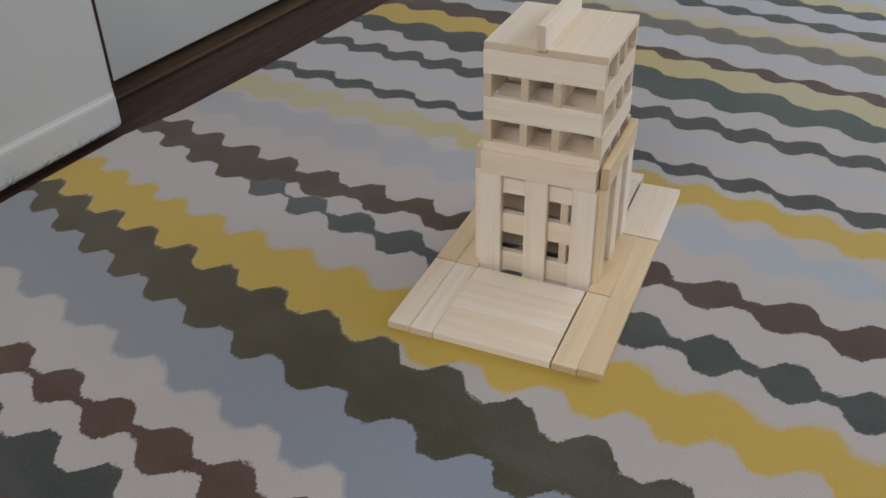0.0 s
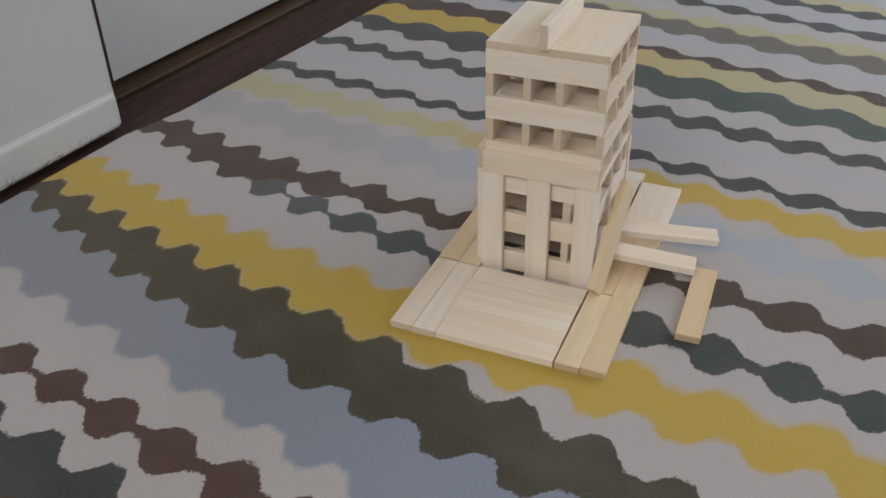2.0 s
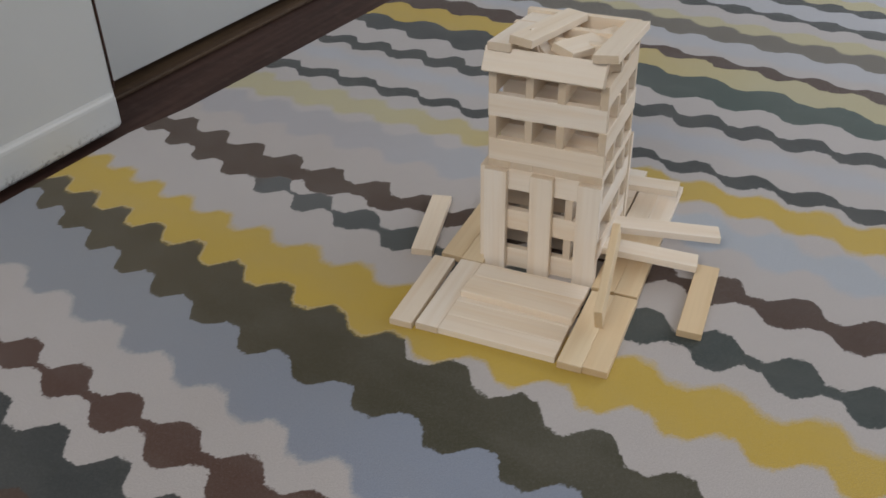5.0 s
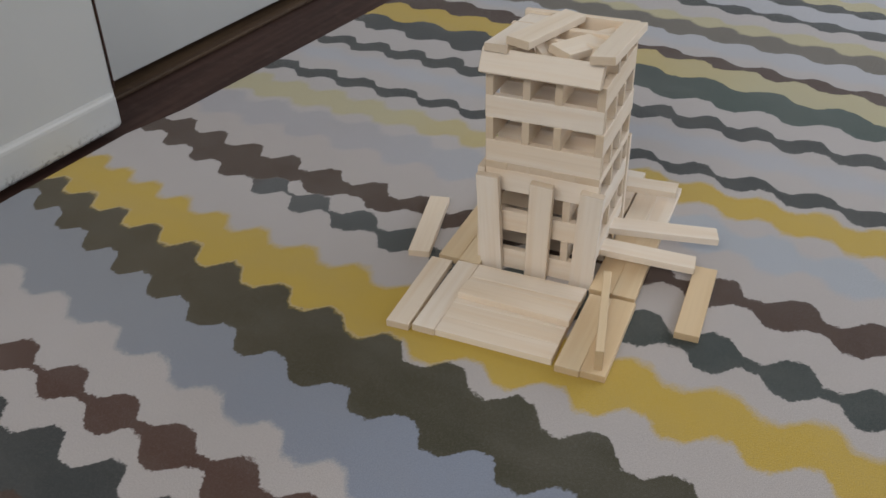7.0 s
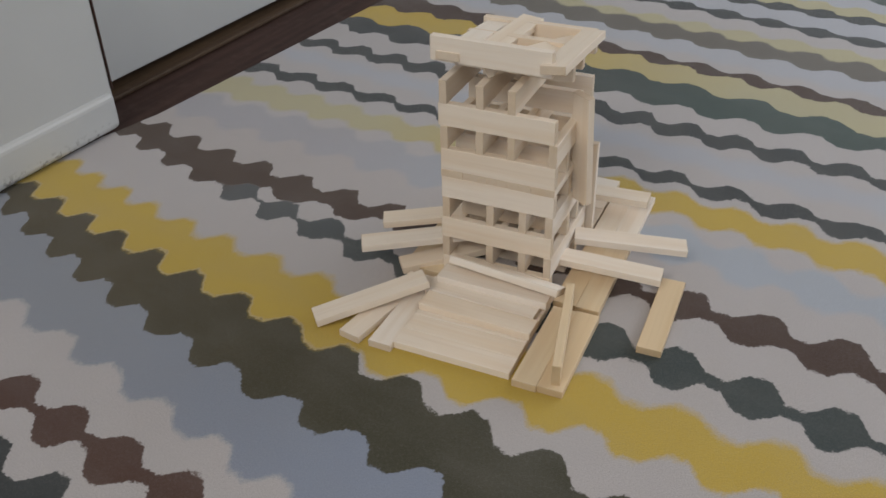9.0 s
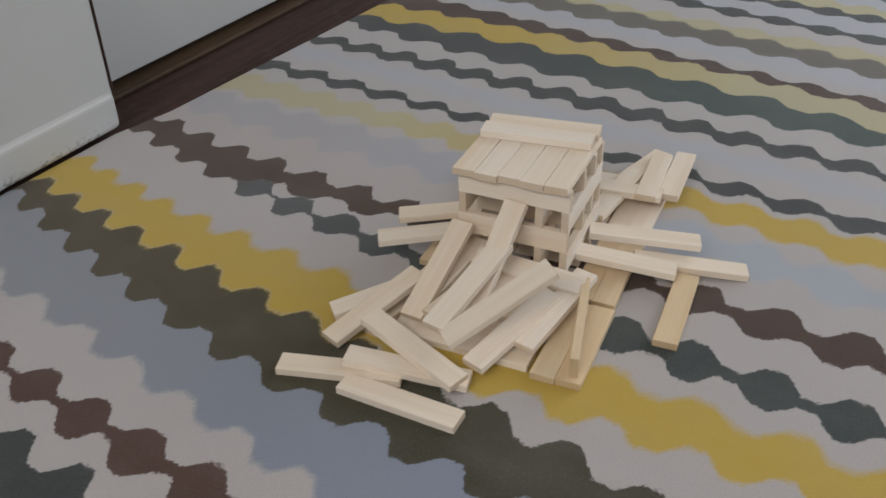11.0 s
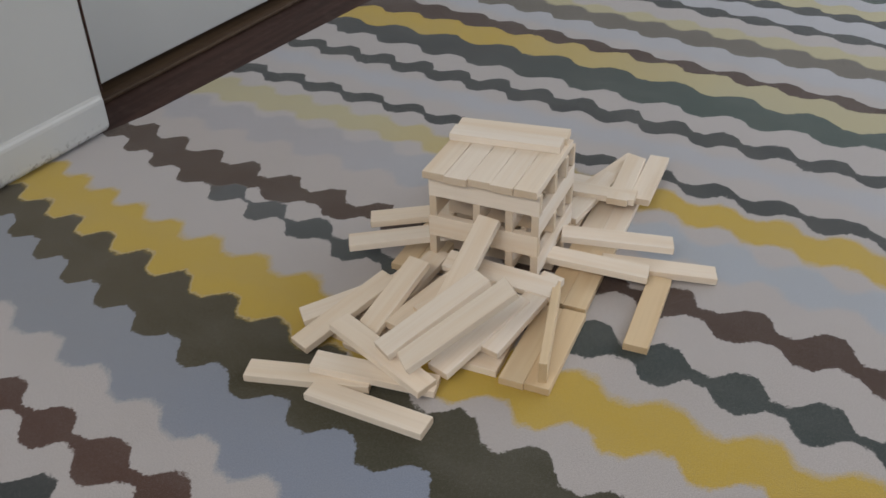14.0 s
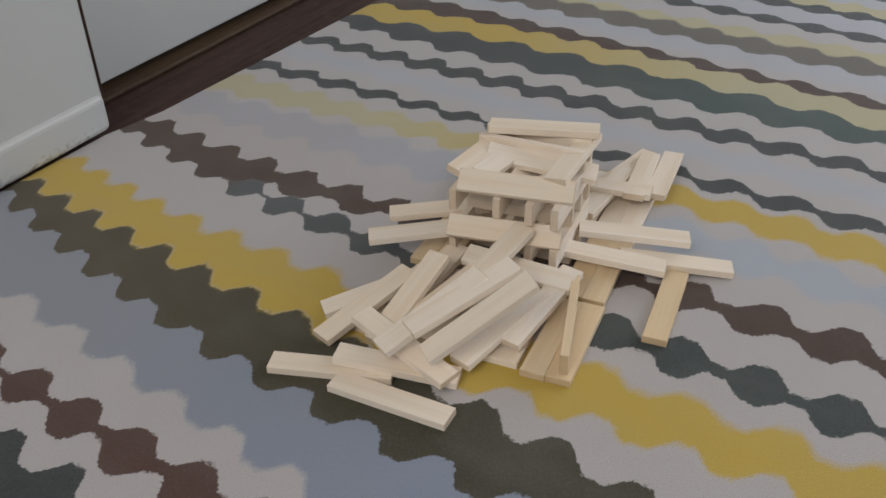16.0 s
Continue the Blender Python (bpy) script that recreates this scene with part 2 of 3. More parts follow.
    edge("lavender", 0.836, -0.026, 0.0, 0.005, 0.0, 0.09, 0.012)
    edge("greybrown", 0.886, -0.006, 0.0, 0.008, 0.05, 0.08)
    edge("paleyellow", 0.944, -0.018, 0.0, 0.008, 0.0, 0.08, 0.004)
    edge("white", 0.978, 0.010, 0.0, 0.008, 0.04, 0.08, 0.004)
    edge("slate", 1.030, -0.036, 0.0, 0.007, 0.02, 0.08)
    edge("lavender", 1.060, -0.036, 0.0, 0.007, 0.06, 0.08)
    edge("slate", 1.117, 0.0, 0.0, 0.007, 0.01, 0.07)
    edge("paleyellow", 1.149, 0.0, 0.0, 0.007, 0.05, 0.07)
    edge("lavender", 1.190, 0.0, 0.0, 0.008, 0.03, 0.07)
    edge("green", 1.240, 0.0, 0.0, 0.008, 0.0, 0.08)
    edge("white", 1.290, 0.0, 0.0, 0.008, 0.05, 0.08)
    edge("yellow", 1.370, 0.0, 0.0, 0.008, 0.02, 0.08)
    edge("brown", 1.430, 0.0, 0.0, 0.008, 0.0, 0.08)
    edge("blue", 1.470, 0.0, 0.0, 0.008, 0.06, 0.08)
    edge("olive", 1.560, 0.0, 0.0, 0.008, 0.02, 0.08)
    edge("white", 1.640, 0.0, 0.0, 0.008, 0.02, 0.08)
    tuft = noise_of(tree, coord, 900, 2, 0.7)
    cloud = noise_of(tree, coord, 12, 3)
    along = tree.nodes.new("ShaderNodeCombineXYZ")
    wire(tree, calc(tree, "MULTIPLY", u0, 6.0), along.inputs[0])
    wire(tree, calc(tree, "MULTIPLY", v0, 16.0), along.inputs[1])
    fade = noise_of(tree, along.outputs[0], 1.0, 2)
    fleck = noise_of(tree, coord, 380, 3, 0.7)
    faded = blend(tree, span(tree, fade, 0.45, 0.75, 0, 0.08), state["colour"], (0.42, 0.42, 0.42))
    faded = blend(tree, span(tree, fleck, 0.50, 0.70, 0.0, 0.11), faded, (0.36, 0.35, 0.34))
    col = blend(tree, span(tree, tuft, 0.35, 0.7, 0.0, 0.30), faded, (0.05, 0.045, 0.04), "MULTIPLY")
    col = blend(tree, span(tree, cloud, 0.4, 0.75, 0.0, 0.08), col, (0.30, 0.27, 0.24))
    wire(tree, col, bsdf.inputs["Base Color"])
    bsdf.inputs["Roughness"].default_value = 0.7
    bsdf.inputs["Specular IOR Level"].default_value = 0.22
    bsdf.inputs["Sheen Weight"].default_value = 0.15
    bsdf.inputs["Sheen Roughness"].default_value = 0.5
    bump(tree, tuft, bsdf, 0.5, 0.0015)
    return mat


def painted(name, colour, rough=0.4, spots=0.05):
    mat, tree, bsdf = nodes_of(name)
    coord = tree.nodes.new("ShaderNodeTexCoord").outputs["Object"]
    stain = noise_of(tree, coord, 6, 4)
    base = blend(tree, span(tree, stain, 0.4, 0.8, 0, spots * 4), colour, tuple(k * 0.82 for k in colour))
    wire(tree, base, bsdf.inputs["Base Color"])
    bsdf.inputs["Roughness"].default_value = rough
    bump(tree, noise_of(tree, coord, 420, 2), bsdf, 0.06, 0.0004)
    return mat


def dark_wood(name, low, high, dust_colour):
    mat, tree, bsdf = nodes_of(name)
    coord = tree.nodes.new("ShaderNodeTexCoord").outputs["Object"]
    grain = noise_of(tree, mapped(tree, coord, (70, 3, 40)), 1.0, 5, 0.6)
    dust = noise_of(tree, coord, 60, 4)
    base = blend(tree, span(tree, grain, 0.35, 0.75, 0, 1), low, high)
    base = blend(tree, span(tree, dust, 0.5, 0.8, 0, 0.3), base, dust_colour)
    wire(tree, base, bsdf.inputs["Base Color"])
    bsdf.inputs["Roughness"].default_value = 0.65
    bsdf.inputs["Specular IOR Level"].default_value = 0.25
    bump(tree, grain, bsdf, 0.2, 0.001)
    return mat


PALE = pine("pale_pine", (0.89, 0.805, 0.71), (0.86, 0.74, 0.60), (0.75, 0.565, 0.37))
HONEY = pine("honey_pine", (0.82, 0.68, 0.48), (0.76, 0.59, 0.38), (0.67, 0.47, 0.26))
WOOL = striped_wool()
WHITE = painted("white_gloss_paint", (0.53, 0.535, 0.53), 0.35)
SCUFFED = painted("scuffed_white_paint", (0.54, 0.545, 0.54), 0.35)


def scuff(mat):
    """Small dark knocks along the foot of the plinth."""
    tree = mat.node_tree
    bsdf = tree.nodes["Principled BSDF"]
    coord = tree.nodes.new("ShaderNodeTexCoord").outputs["Object"]
    sep = tree.nodes.new("ShaderNodeSeparateXYZ")
    wire(tree, coord, sep.inputs[0])
    spots = span(tree, noise_of(tree, coord, 130, 4, 0.65), 0.54, 0.60, 0, 1)
    low = span(tree, sep.outputs[2], 0.022, 0.006, 0, 0.85)
    old = bsdf.inputs["Base Color"].links[0].from_socket
    wire(tree, blend(tree, calc(tree, "MULTIPLY", spots, low), old, (0.10, 0.085, 0.08)), bsdf.inputs["Base Color"])


scuff(SCUFFED)
WALL = painted("matt_wall_paint", (0.66, 0.64, 0.60), 0.8)
DARK = dark_wood("dark_stained_wood", (0.036, 0.017, 0.013), (0.078, 0.040, 0.030), (0.12, 0.078, 0.062))
BROWN = dark_wood("worn_brown_wood", (0.055, 0.032, 0.018), (0.12, 0.075, 0.042), (0.14, 0.10, 0.07))

# ---------------------------------------------------------------- mesh helpers


def mesh_of(name, bm, material):
    data = bpy.data.meshes.new(name)
    bm.to_mesh(data)
    bm.free()
    data.materials.append(material)
    return data


def box(x0, x1, y0, y1, z0, z1, bevel=0.0, segments=2):
    bm = bmesh.new()
    bmesh.ops.create_cube(bm, size=1)
    for v in bm.verts:
        v.co = ((x0 + x1) / 2 + v.co.x * (x1 - x0), (y0 + y1) / 2 + v.co.y * (y1 - y0), (z0 + z1) / 2 + v.co.z * (z1 - z0))
    if bevel:
        bmesh.ops.bevel(bm, geom=bm.edges[:], offset=bevel, segments=segments, affect="EDGES", profile=0.5)
    return bm


def part(name, bm, material, parent=None, label=""):
    ob = new(name, mesh_of(name, bm, material))
    ob.parent = parent
    if label:
        tagged(ob, label)
    return ob


# ---------------------------------------------------------------- the room
ROOM = pose(0, 0, 0, 0, 0, -5.4)              # the wall with the white cupboards runs a little askew to the tower


def room():
    floor = tagged(part("floor", box(-0.9, 2.6, -2.2, 3.4, -0.06, -0.0065), DARK), "dark stained wooden floor under the rug", "floor", kind="structure")
    floor.matrix_world = ROOM
    for name, b in (("wall_west", (-1.0, -0.9, -2.2, 3.4, -0.06, 2.45)), 
                    ("ceiling", (-1.0, 2.7, -2.2, 3.4, 2.45, 2.55))):
        w = tagged(part(name, box(*b), WALL), "plain light " + ("ceiling" if name == "ceiling" else "painted wall"), "ceiling" if name == "ceiling" else "wall", kind="structure")
        w.matrix_world = ROOM
    # three walls with a window opening each; the east one made up for fill
    for name, turned, w0, w1, a0, a1, cx in (("wall_south", False, -2.2, -2.1, -1.0, 2.7, 0.6), ("wall_north", False, 3.4, 3.5, -1.0, 2.7, 0.85),
                                             ("wall_east", True, 2.6, 2.7, -2.1, 3.4, 1.55)):
        bm = bmesh.new()
        for p0, p1, z0, z1 in ((a0, cx - 1.05, -0.06, 2.45), (cx + 1.05, a1, -0.06, 2.45), (cx - 1.05, cx + 1.05, -0.06, 0.35), (cx - 1.05, cx + 1.05, 2.25, 2.45)):
            piece = box(w0, w1, p0, p1, z0, z1) if turned else box(p0, p1, w0, w1, z0, z1)
            tmp = bpy.data.meshes.new("tmp")
            piece.to_mesh(tmp)
            piece.free()
            bm.from_mesh(tmp)
            bpy.data.meshes.remove(tmp)
        w = tagged(part(name, bm, WALL), "plain light painted wall with a window opening", "wall", kind="structure")
        w.matrix_world = ROOM


room()


def cupboards():
    """White cupboard front that stands proud of a white door, which ends just above a dark threshold."""
    near = tagged(new("cupboard"), "white painted cupboard with a rounded proud plinth on the dark floor", "cupboard")
    near.matrix_world = ROOM
    part("body", box(-0.9, -0.562, -1.6, 0.206, 0.006, 2.0, 0.004), WHITE, near)
    part("plinth", box(-0.60, -0.5555, -1.6, 0.205, 0.004, 0.058, 0.010, 4), SCUFFED, near, "rounded white plinth scuffed along its lower edge")
    # dark wood strip stands in for the shaded gap between cupboard and door
    part("gap_shade_strip", box(-0.572, -0.5605, 0.2062, 0.2076, 0.060, 2.0), DARK, near, "thin dark strip standing in for the shaded gap along the cupboard edge")
    door = tagged(new("door_1"), "flat white painted door with a dark gap under it", "door", kind="structure")
    door.matrix_world = ROOM
    part("door_leaf", box(-0.71, -0.668, 0.2125, 2.2, 0.013, 2.0, 0.003), WHITE, door)
    sill = tagged(part("threshold", box(-0.70, -0.646, 0.210, 2.2, -0.0065, 0.0015, 0.003), BROWN), "worn dark brown wooden threshold strip", "threshold", kind="structure")
    sill.matrix_world = ROOM


cupboards()


def rug():
    """A broad flat rug with a straight bound edge along the cupboards."""
    bm = bmesh.new()
    px, py = PIVOT
    outline = [(x - px, y - py) for x, y in ((-0.665, -1.2), (1.7, -1.2), (1.7, 2.5), (-0.205, 2.5), (-0.497, 0.330), (-0.527, 0.241))]
    low = [bm.verts.new((x, y, -0.006)) for x, y in outline]
    bm.faces.new(list(reversed(low)))
    top = [bm.verts.new((x, y, 0.0)) for x, y in outline]
    bm.faces.new(top)
    for i in range(6):
        bm.faces.new((low[i], low[(i + 1) % 6], top[(i + 1) % 6], top[i]))
    bmesh.ops.bevel(bm, geom=bm.edges[:], offset=0.002, segments=2, affect="EDGES")
    return tagged(part("rug", bm, WOOL), "flat woven wool rug with scalloped yellow, olive and blue stripes", "rug")


RUG_THING = rug()

# ---------------------------------------------------------------- building planks
PLANK = mesh_of("wooden_plank", box(-L / 2, L / 2, -W / 2, W / 2, -H / 2, H / 2, 0.0005, 1), PALE)
YELLOW_PLANK = PLANK.copy()
YELLOW_PLANK.materials[0] = HONEY
HONEYED = ("br0", "br1", "r0", "rf", "bl1")
THINGS, MOVES = {}, {}


def plank(key, m, label="pale pine building plank in the tower", group="building planks"):
    yellow = key.startswith(HONEYED)
    ob = tagged(new("wooden_plank", YELLOW_PLANK if yellow else PLANK), label.replace("pale", "honey-yellow") if yellow else label, "wooden plank", group)
    THINGS[key], MOVES[key] = ob, [(0.0, 0.0, m)]
    return ob


def flat(x, y, z, turn=0.0):
    return pose(x, y, z, 0, 0, turn)


def edgewise(x, y, z, turn=0.0):
    return pose(x, y, z, 90, 0, turn)


def upright(x, y, z, turn=0.0):
    return pose(x, y, z, 0, -90, turn)


def bar(a, b, roll=0.0):
    """A plank whose middle line runs from a towards b; roll 0: broad side up."""
    a, b = Vector(a), Vector(b)
    ahead = (b - a).normalized()
    side = Vector((0, 0, 1)).cross(ahead)
    side = side.normalized() if side.length > 1e-4 else Vector((0, 1, 0))
    up = ahead.cross(side)
    m = Matrix((ahead, side, up)).transposed().to_4x4()
    return Matrix.Translation((a + b) / 2) @ m @ pose(0, 0, 0, roll)


def move(key, t0, t1, m):
    MOVES[key].append((t0, t1, m))


XC, YF = 0.106, 0.134                          # tower: middle across, front of the core
XL, XR, YB = XC - L / 2, XC + L / 2, YF + L
LAID, WALLP, FALL = "pale pine building plank lying in the base", "pale pine building plank on edge in the tower wall", "loose pine building plank"
rnd = random.Random(4)


def jig(k=1.0):
    return rnd.uniform(-0.0006, 0.0006) * k


# base: strips on both sides, an apron in front and behind
for i in range(3):
    for j in range(2):
        plank(f"bl{i}{j}", flat(W / 2 + j * (W + 0.0004), L / 2 + i * (L + 0.0008) + jig(2), H / 2, 90 + jig(400)), LAID)
        plank(f"br{i}{j}", flat(XR + W / 2 + j * W + 0.002, L / 2 + i * (L + 0.0008) + jig(2), H / 2, 90 + jig(400)), LAID)
for i in range(5):
    plank(f"af{i}", flat(XC + jig(), W / 2 + i * W, H / 2), LAID)
    plank(f"ab{i}", flat(XC + jig(), YB + H + W / 2 + i * W, H / 2), LAID)

# core: crossed layers of four planks on edge, a flat floor after the fifth, five more, and a flat roof
LOW_PLACES, HIGH_PLACES = (H / 2, 0.052, 0.086, L - H / 2), (H / 2, 0.041, 0.073, L - H / 2)


def layer(key, z, along_x, places):
    for i, p in enumerate(places):
        m = edgewise(XC + jig(), YF + p + jig(), z) if along_x else edgewise(XL + p + jig(), YF + L / 2 + jig(), z, 90)
        plank(f"{key}{i}", m, WALLP)


ZF = 5 * W
for n in range(5):
    layer(f"c{n}", (n + 0.5) * W, n % 2 == 0, LOW_PLACES)
    layer(f"u{n}", ZF + H + (n + 0.5) * W, n % 2 == 0, HIGH_PLACES)
ZR = ZF + H + 5 * W
for i in range(5):
    plank(f"mid{i}", flat(XL + (i + 0.5) * W, YF + L / 2 + jig(), ZF + H / 2, 90), "pale pine building plank laid flat as a floor")
    plank(f"roof{i}", flat(XL + (i + 0.5) * W, YF + L / 2 + jig(), ZR + H / 2, 90), "pale pine building plank laid flat as the roof")
plank("crest", edgewise(XC - 0.002, YF + L / 2 - 0.006, ZR + H + W / 2, 90), "pale pine building plank on edge across the roof")

# facing: three upright planks on each side with one on edge above them
FACE = "pale pine building plank standing against the tower"
for i, k in enumerate((W / 2 - 0.0015, L / 2, L - W / 2 + 0.0015)):
    plank(f"f{i}", upright(XL + k, YF - H / 2, L / 2, 90), FACE)
    plank(f"b{i}", upright(XL + k, YB + H / 2, L / 2, 90), FACE)
    plank(f"l{i}", upright(XL - H / 2, YF + k, L / 2), FACE)
    plank(f"r{i}", upright(XR + H / 2, YF + k, L / 2), FACE)
ABOVE = "pale pine building plank on edge above the standing planks"
plank("ff", edgewise(XC, YF - H / 2, L + W / 2), ABOVE)
plank("bf", edgewise(XC, YB + H / 2, L + W / 2), ABOVE)
plank("lf", edgewise(XL - H / 2, YF + L / 2, L + W / 2, 90), ABOVE)
plank("rf", edgewise(XR + H / 2 + 0.002, YF + L / 2, L + W / 2, 90), ABOVE)

# ---------------------------------------------------------------- how they fall


def tilted(m, base, rx=0.0, ry=0.0, rz=0.0):
    """m turned about a foot point."""
    foot = Matrix.Translation(base)
    return foot @ pose(0, 0, 0, rx, ry, rz) @ foot.inverted() @ m


def start(key):
    return MOVES[key][0][2]


def falls():
    # 0.6 to 1.8 s: the facing on one side drops away
    move("rf", 0.5, 0.8, tilted(start("rf"), (XR + H, YF, L), 0, 25))
    move("rf", 0.8, 1.15, bar((0.272, 0.092, H / 2), (0.270, 0.19, H / 2), 180))
    move("r0", 0.6, 1.0, bar((0.174, 0.112, 0.014), (0.180, 0.192, 0.092), 80))
    move("r1", 0.7, 1.25, bar((0.143, 0.171, 0.026), (0.260, 0.184, 0.018)))
    move("r2", 0.9, 1.45, tilted(start("r2"), (XR + H, YB, H), 0, 26, 8))
    move("r2", 1.45, 1.8, bar((0.160, 0.208, 0.030), (0.272, 0.240, 0.022)))
    # 3.0 to 3.5 s: the planks above the facing in front and on the far side
    move("ff", 2.9, 3.1, tilted(start("ff"), (XC, YF - H, L), 35))
    move("ff", 3.1, 3.42, flat(XC + 0.002, 0.064, 1.5 * H, -2))
    move("lf", 2.4, 3.0, tilted(start("lf"), (XL - H, YF, L), 0, -14))
    move("lf", 3.0, 3.5, bar((-0.048, 0.231, H / 2), (-0.023, 0.117, H / 2)))
    move("bl00", 3.1, 3.5, flat(W / 2 - 0.004, L / 2 - 0.004, H / 2, 91.5))
    move("bf", 4.05, 4.3, flat(0.155, 0.312, 3.2 * H, 4))
    # 4.0 to 5.5 s: the roof comes loose
    move("u40", 3.98, 4.15, bar((XL - 0.003, YF - 0.004, 0.2325), (XR - 0.003, YF - 0.006, 0.2325), 60))
    move("roof0", 4.1, 4.25, pose(XL + 0.014, YF + 0.052, ZR - 0.002, 0, 5, 88))
    move("roof1", 4.1, 4.4, pose(XL + 0.044, YF + 0.048, ZR + 0.007, 4, 5, 80))
    move("roof2", 4.1, 4.5, pose(XC - 0.004, YF + L / 2 + 0.012, ZR - 0.020, 40, 14, 80))
    move("roof3", 4.1, 4.5, pose(XC + 0.028, YF + 0.060, ZR - 0.006, 12, 8, 72))
    move("roof4", 4.1, 4.4, pose(XR - 0.003, YF + 0.047, ZR + 0.003, -6, 4, 89))
    move("crest", 4.1, 4.25, edgewise(XC - 0.014, YF + L / 2 - 0.004, ZR + H + W / 2 + 0.002, 72))
    move("crest", 4.4, 5.0, pose(XC - 0.012, YF + 0.072, ZR - 0.008, 62, 10, 80))
    move("r0", 4.6, 5.2, bar((0.2085, 0.001, 0.0192), (0.1845, 0.116, 0.0250), 90))
    for k in ("br00", "br01"):
        move(k, 4.4, 5.2, pose(0.003, -0.006, 0) @ start(k))
    # 5 to 8.6 s: the upright planks in front lean over and slip out
    for i, (d6, d7, d75) in enumerate(((-6, -1, -9), (-8, 3, -11), (-9, 4, -14))):
        foot = (XL + (W / 2, L / 2, L - W / 2)[i], YF - H, 0)
        move(f"f{i}", 5.6, 6.2, tilted(start(f"f{i}"), foot, 4, d6))
        move(f"f{i}", 6.55, 6.95, tilted(start(f"f{i}"), foot, 5, d7))
        move(f"f{i}", 7.2, 7.5, tilted(start(f"f{i}"), foot, 6, d75))
        move(f"f{i}", 7.6, 7.98, tilted(start(f"f{i}"), foot, 17, d75 - 1))
        move(f"f{i}", 8.05, 8.5, tilted(start(f"f{i}"), foot, 38, 0.5 * d75))
    move("f0", 8.5, 8.75, flat(XC - 0.003, 0.0885, 1.5 * H, -2))
    move("f1", 8.5, 8.75, flat(XC + 0.002, 0.1125, 1.5 * H, -2))
    move("f2", 8.5, 8.75, flat(XC + 0.004, 0.104, 2.5 * H, -1))
    # 7.3 to 8 s: the facing of the far side falls outwards
    move("l0", 7.15, 7.55, tilted(start("l0"), (XL - H, YF, 0), 0, -26))
    move("l0", 7.55, 7.9, bar((-0.037, 0.006, 0.008), (0.042, 0.078, 0.026)))
    move("l1", 7.3, 7.6, tilted(start("l1"), (XL - H, YF, 0), 0, -12))
    move("l1", 7.6, 7.9, bar((-0.002, 0.118, 0.006), (0.090, 0.188, 0.018)))
    move("bl00", 7.5, 7.85, bar((0.003, -0.006, H / 2), (0.024, 0.109, H / 2)))
    move("bl01", 7.5, 7.85, bar((0.0365, -0.007, H / 2), (0.0385, 0.110, H / 2)))
    move("l2", 7.3, 7.8, bar((-0.040, 0.104, 0.033), (0.062, 0.161, 0.039)))
    move("lf", 7.58, 7.88, bar((-0.040, 0.154, 0.033), (0.065, 0.205, 0.041)))
    # 7.9 to 9.7 s: the upper walls work loose
    move("u20", 7.85, 8.0, bar((0.038, 0.122, 0.1785), (0.156, 0.121, 0.1755), -28))
    move("u20", 8.02, 8.2, bar((XL - 0.004, YF - 0.034, 0.150), (XR - 0.004, YF - 0.030, 0.118), -50))
    move("u20", 8.2, 8.45, bar((0.066, 0.117, 0.060), (0.187, 0.106, 0.052), -36))
    move("u20", 8.45, 8.65, bar((0.066, 0.116, 0.036), (0.187, 0.106, 0.032), -26))
    move("u21", 8.1, 8.35, edgewise(XC - 0.002, YF + 0.004, ZF + H + 2.5 * W, -1))
    move("u21", 9.05, 9.4, bar((0.036, 0.121, 0.169), (0.154, 0.126, 0.167), 34))
    move("u40", 8.2, 8.5, bar((XL - 0.002, YF + 0.001, 0.240), (XR - 0.002, YF - 0.002, 0.236), 56))
    move("u40", 8.55, 8.8, edgewise(XC - 0.006, YF - 0.001, 0.2515, -1))
    move("crest", 8.5, 8.75, pose(XC - 0.010, YF + L / 2 + 0.012, ZR - 0.016, 60, 8, 84))
    move("u40", 9.15, 9.45, edgewise(XC - 0.018, YF - 0.003, 0.2255, -1))
    move("u40", 9.5, 9.7, bar((XL - 0.012, YF - 0.006, 0.214), (XR - 0.012, YF - 0.006, 0.210), 6))
    move("roof1", 8.5, 8.75, pose(XL + 0.040, YF + L / 2 + 0.012, ZR - 0.004, 4, 0, 84))
    move("u33", 8.3, 8.7, bar((0.171, 0.190, 0.200), (0.174, 0.196, 0.085), 6))
    move("u33", 9.1, 9.5, bar((0.174, 0.152, 0.168), (0.178, 0.160, 0.052), 10))
    move("roof0", 9.1, 9.5, flat(0.056, 0.175, ZR, 90))
    move("roof1", 9.1, 9.5, flat(0.092, 0.182, ZR + 0.004, 82))
    move("roof3", 9.1, 9.5, flat(0.141, 0.178, ZR + 0.001, 93))
    move("roof4", 9.1, 9.5, flat(0.164, 0.180, ZR + 0.003, 93))
    move("u22", 9.1, 9.35, bar((0.026, 0.122, 0.172), (0.144, 0.130, 0.170), 30))
    move("u22", 9.35, 9.5, bar((0.040, 0.120, 0.126), (0.157, 0.125, 0.125), 66))
    move("u22", 9.5, 9.68, bar((0.035, 0.108, 0.046), (0.150, 0.112, 0.046), 12))
    # 9.8 to 11.3 s: the upper half comes down
    heap(10.15, 10.57, "u00", (0.022, -0.080, 0.004), (0.132, -0.085, 0.004))
    heap(10.20, 10.62, "u10", (-0.045, -0.079, 0.004), (0.061, -0.052, 0.004))
    heap(10.25, 10.67, "u30", (0.014, -0.054, 0.013), (0.117, -0.037, 0.006))
    heap(10.30, 10.72, "u11", (0.017, -0.012, 0.026), (0.112, -0.046, 0.013))
    heap(10.35, 10.77, "f0", (0.118, -0.025, 0.012), (0.158, 0.085, 0.030))
    heap(10.35, 10.77, "f2", (0.151, 0.014, 0.016), (0.178, 0.126, 0.032))
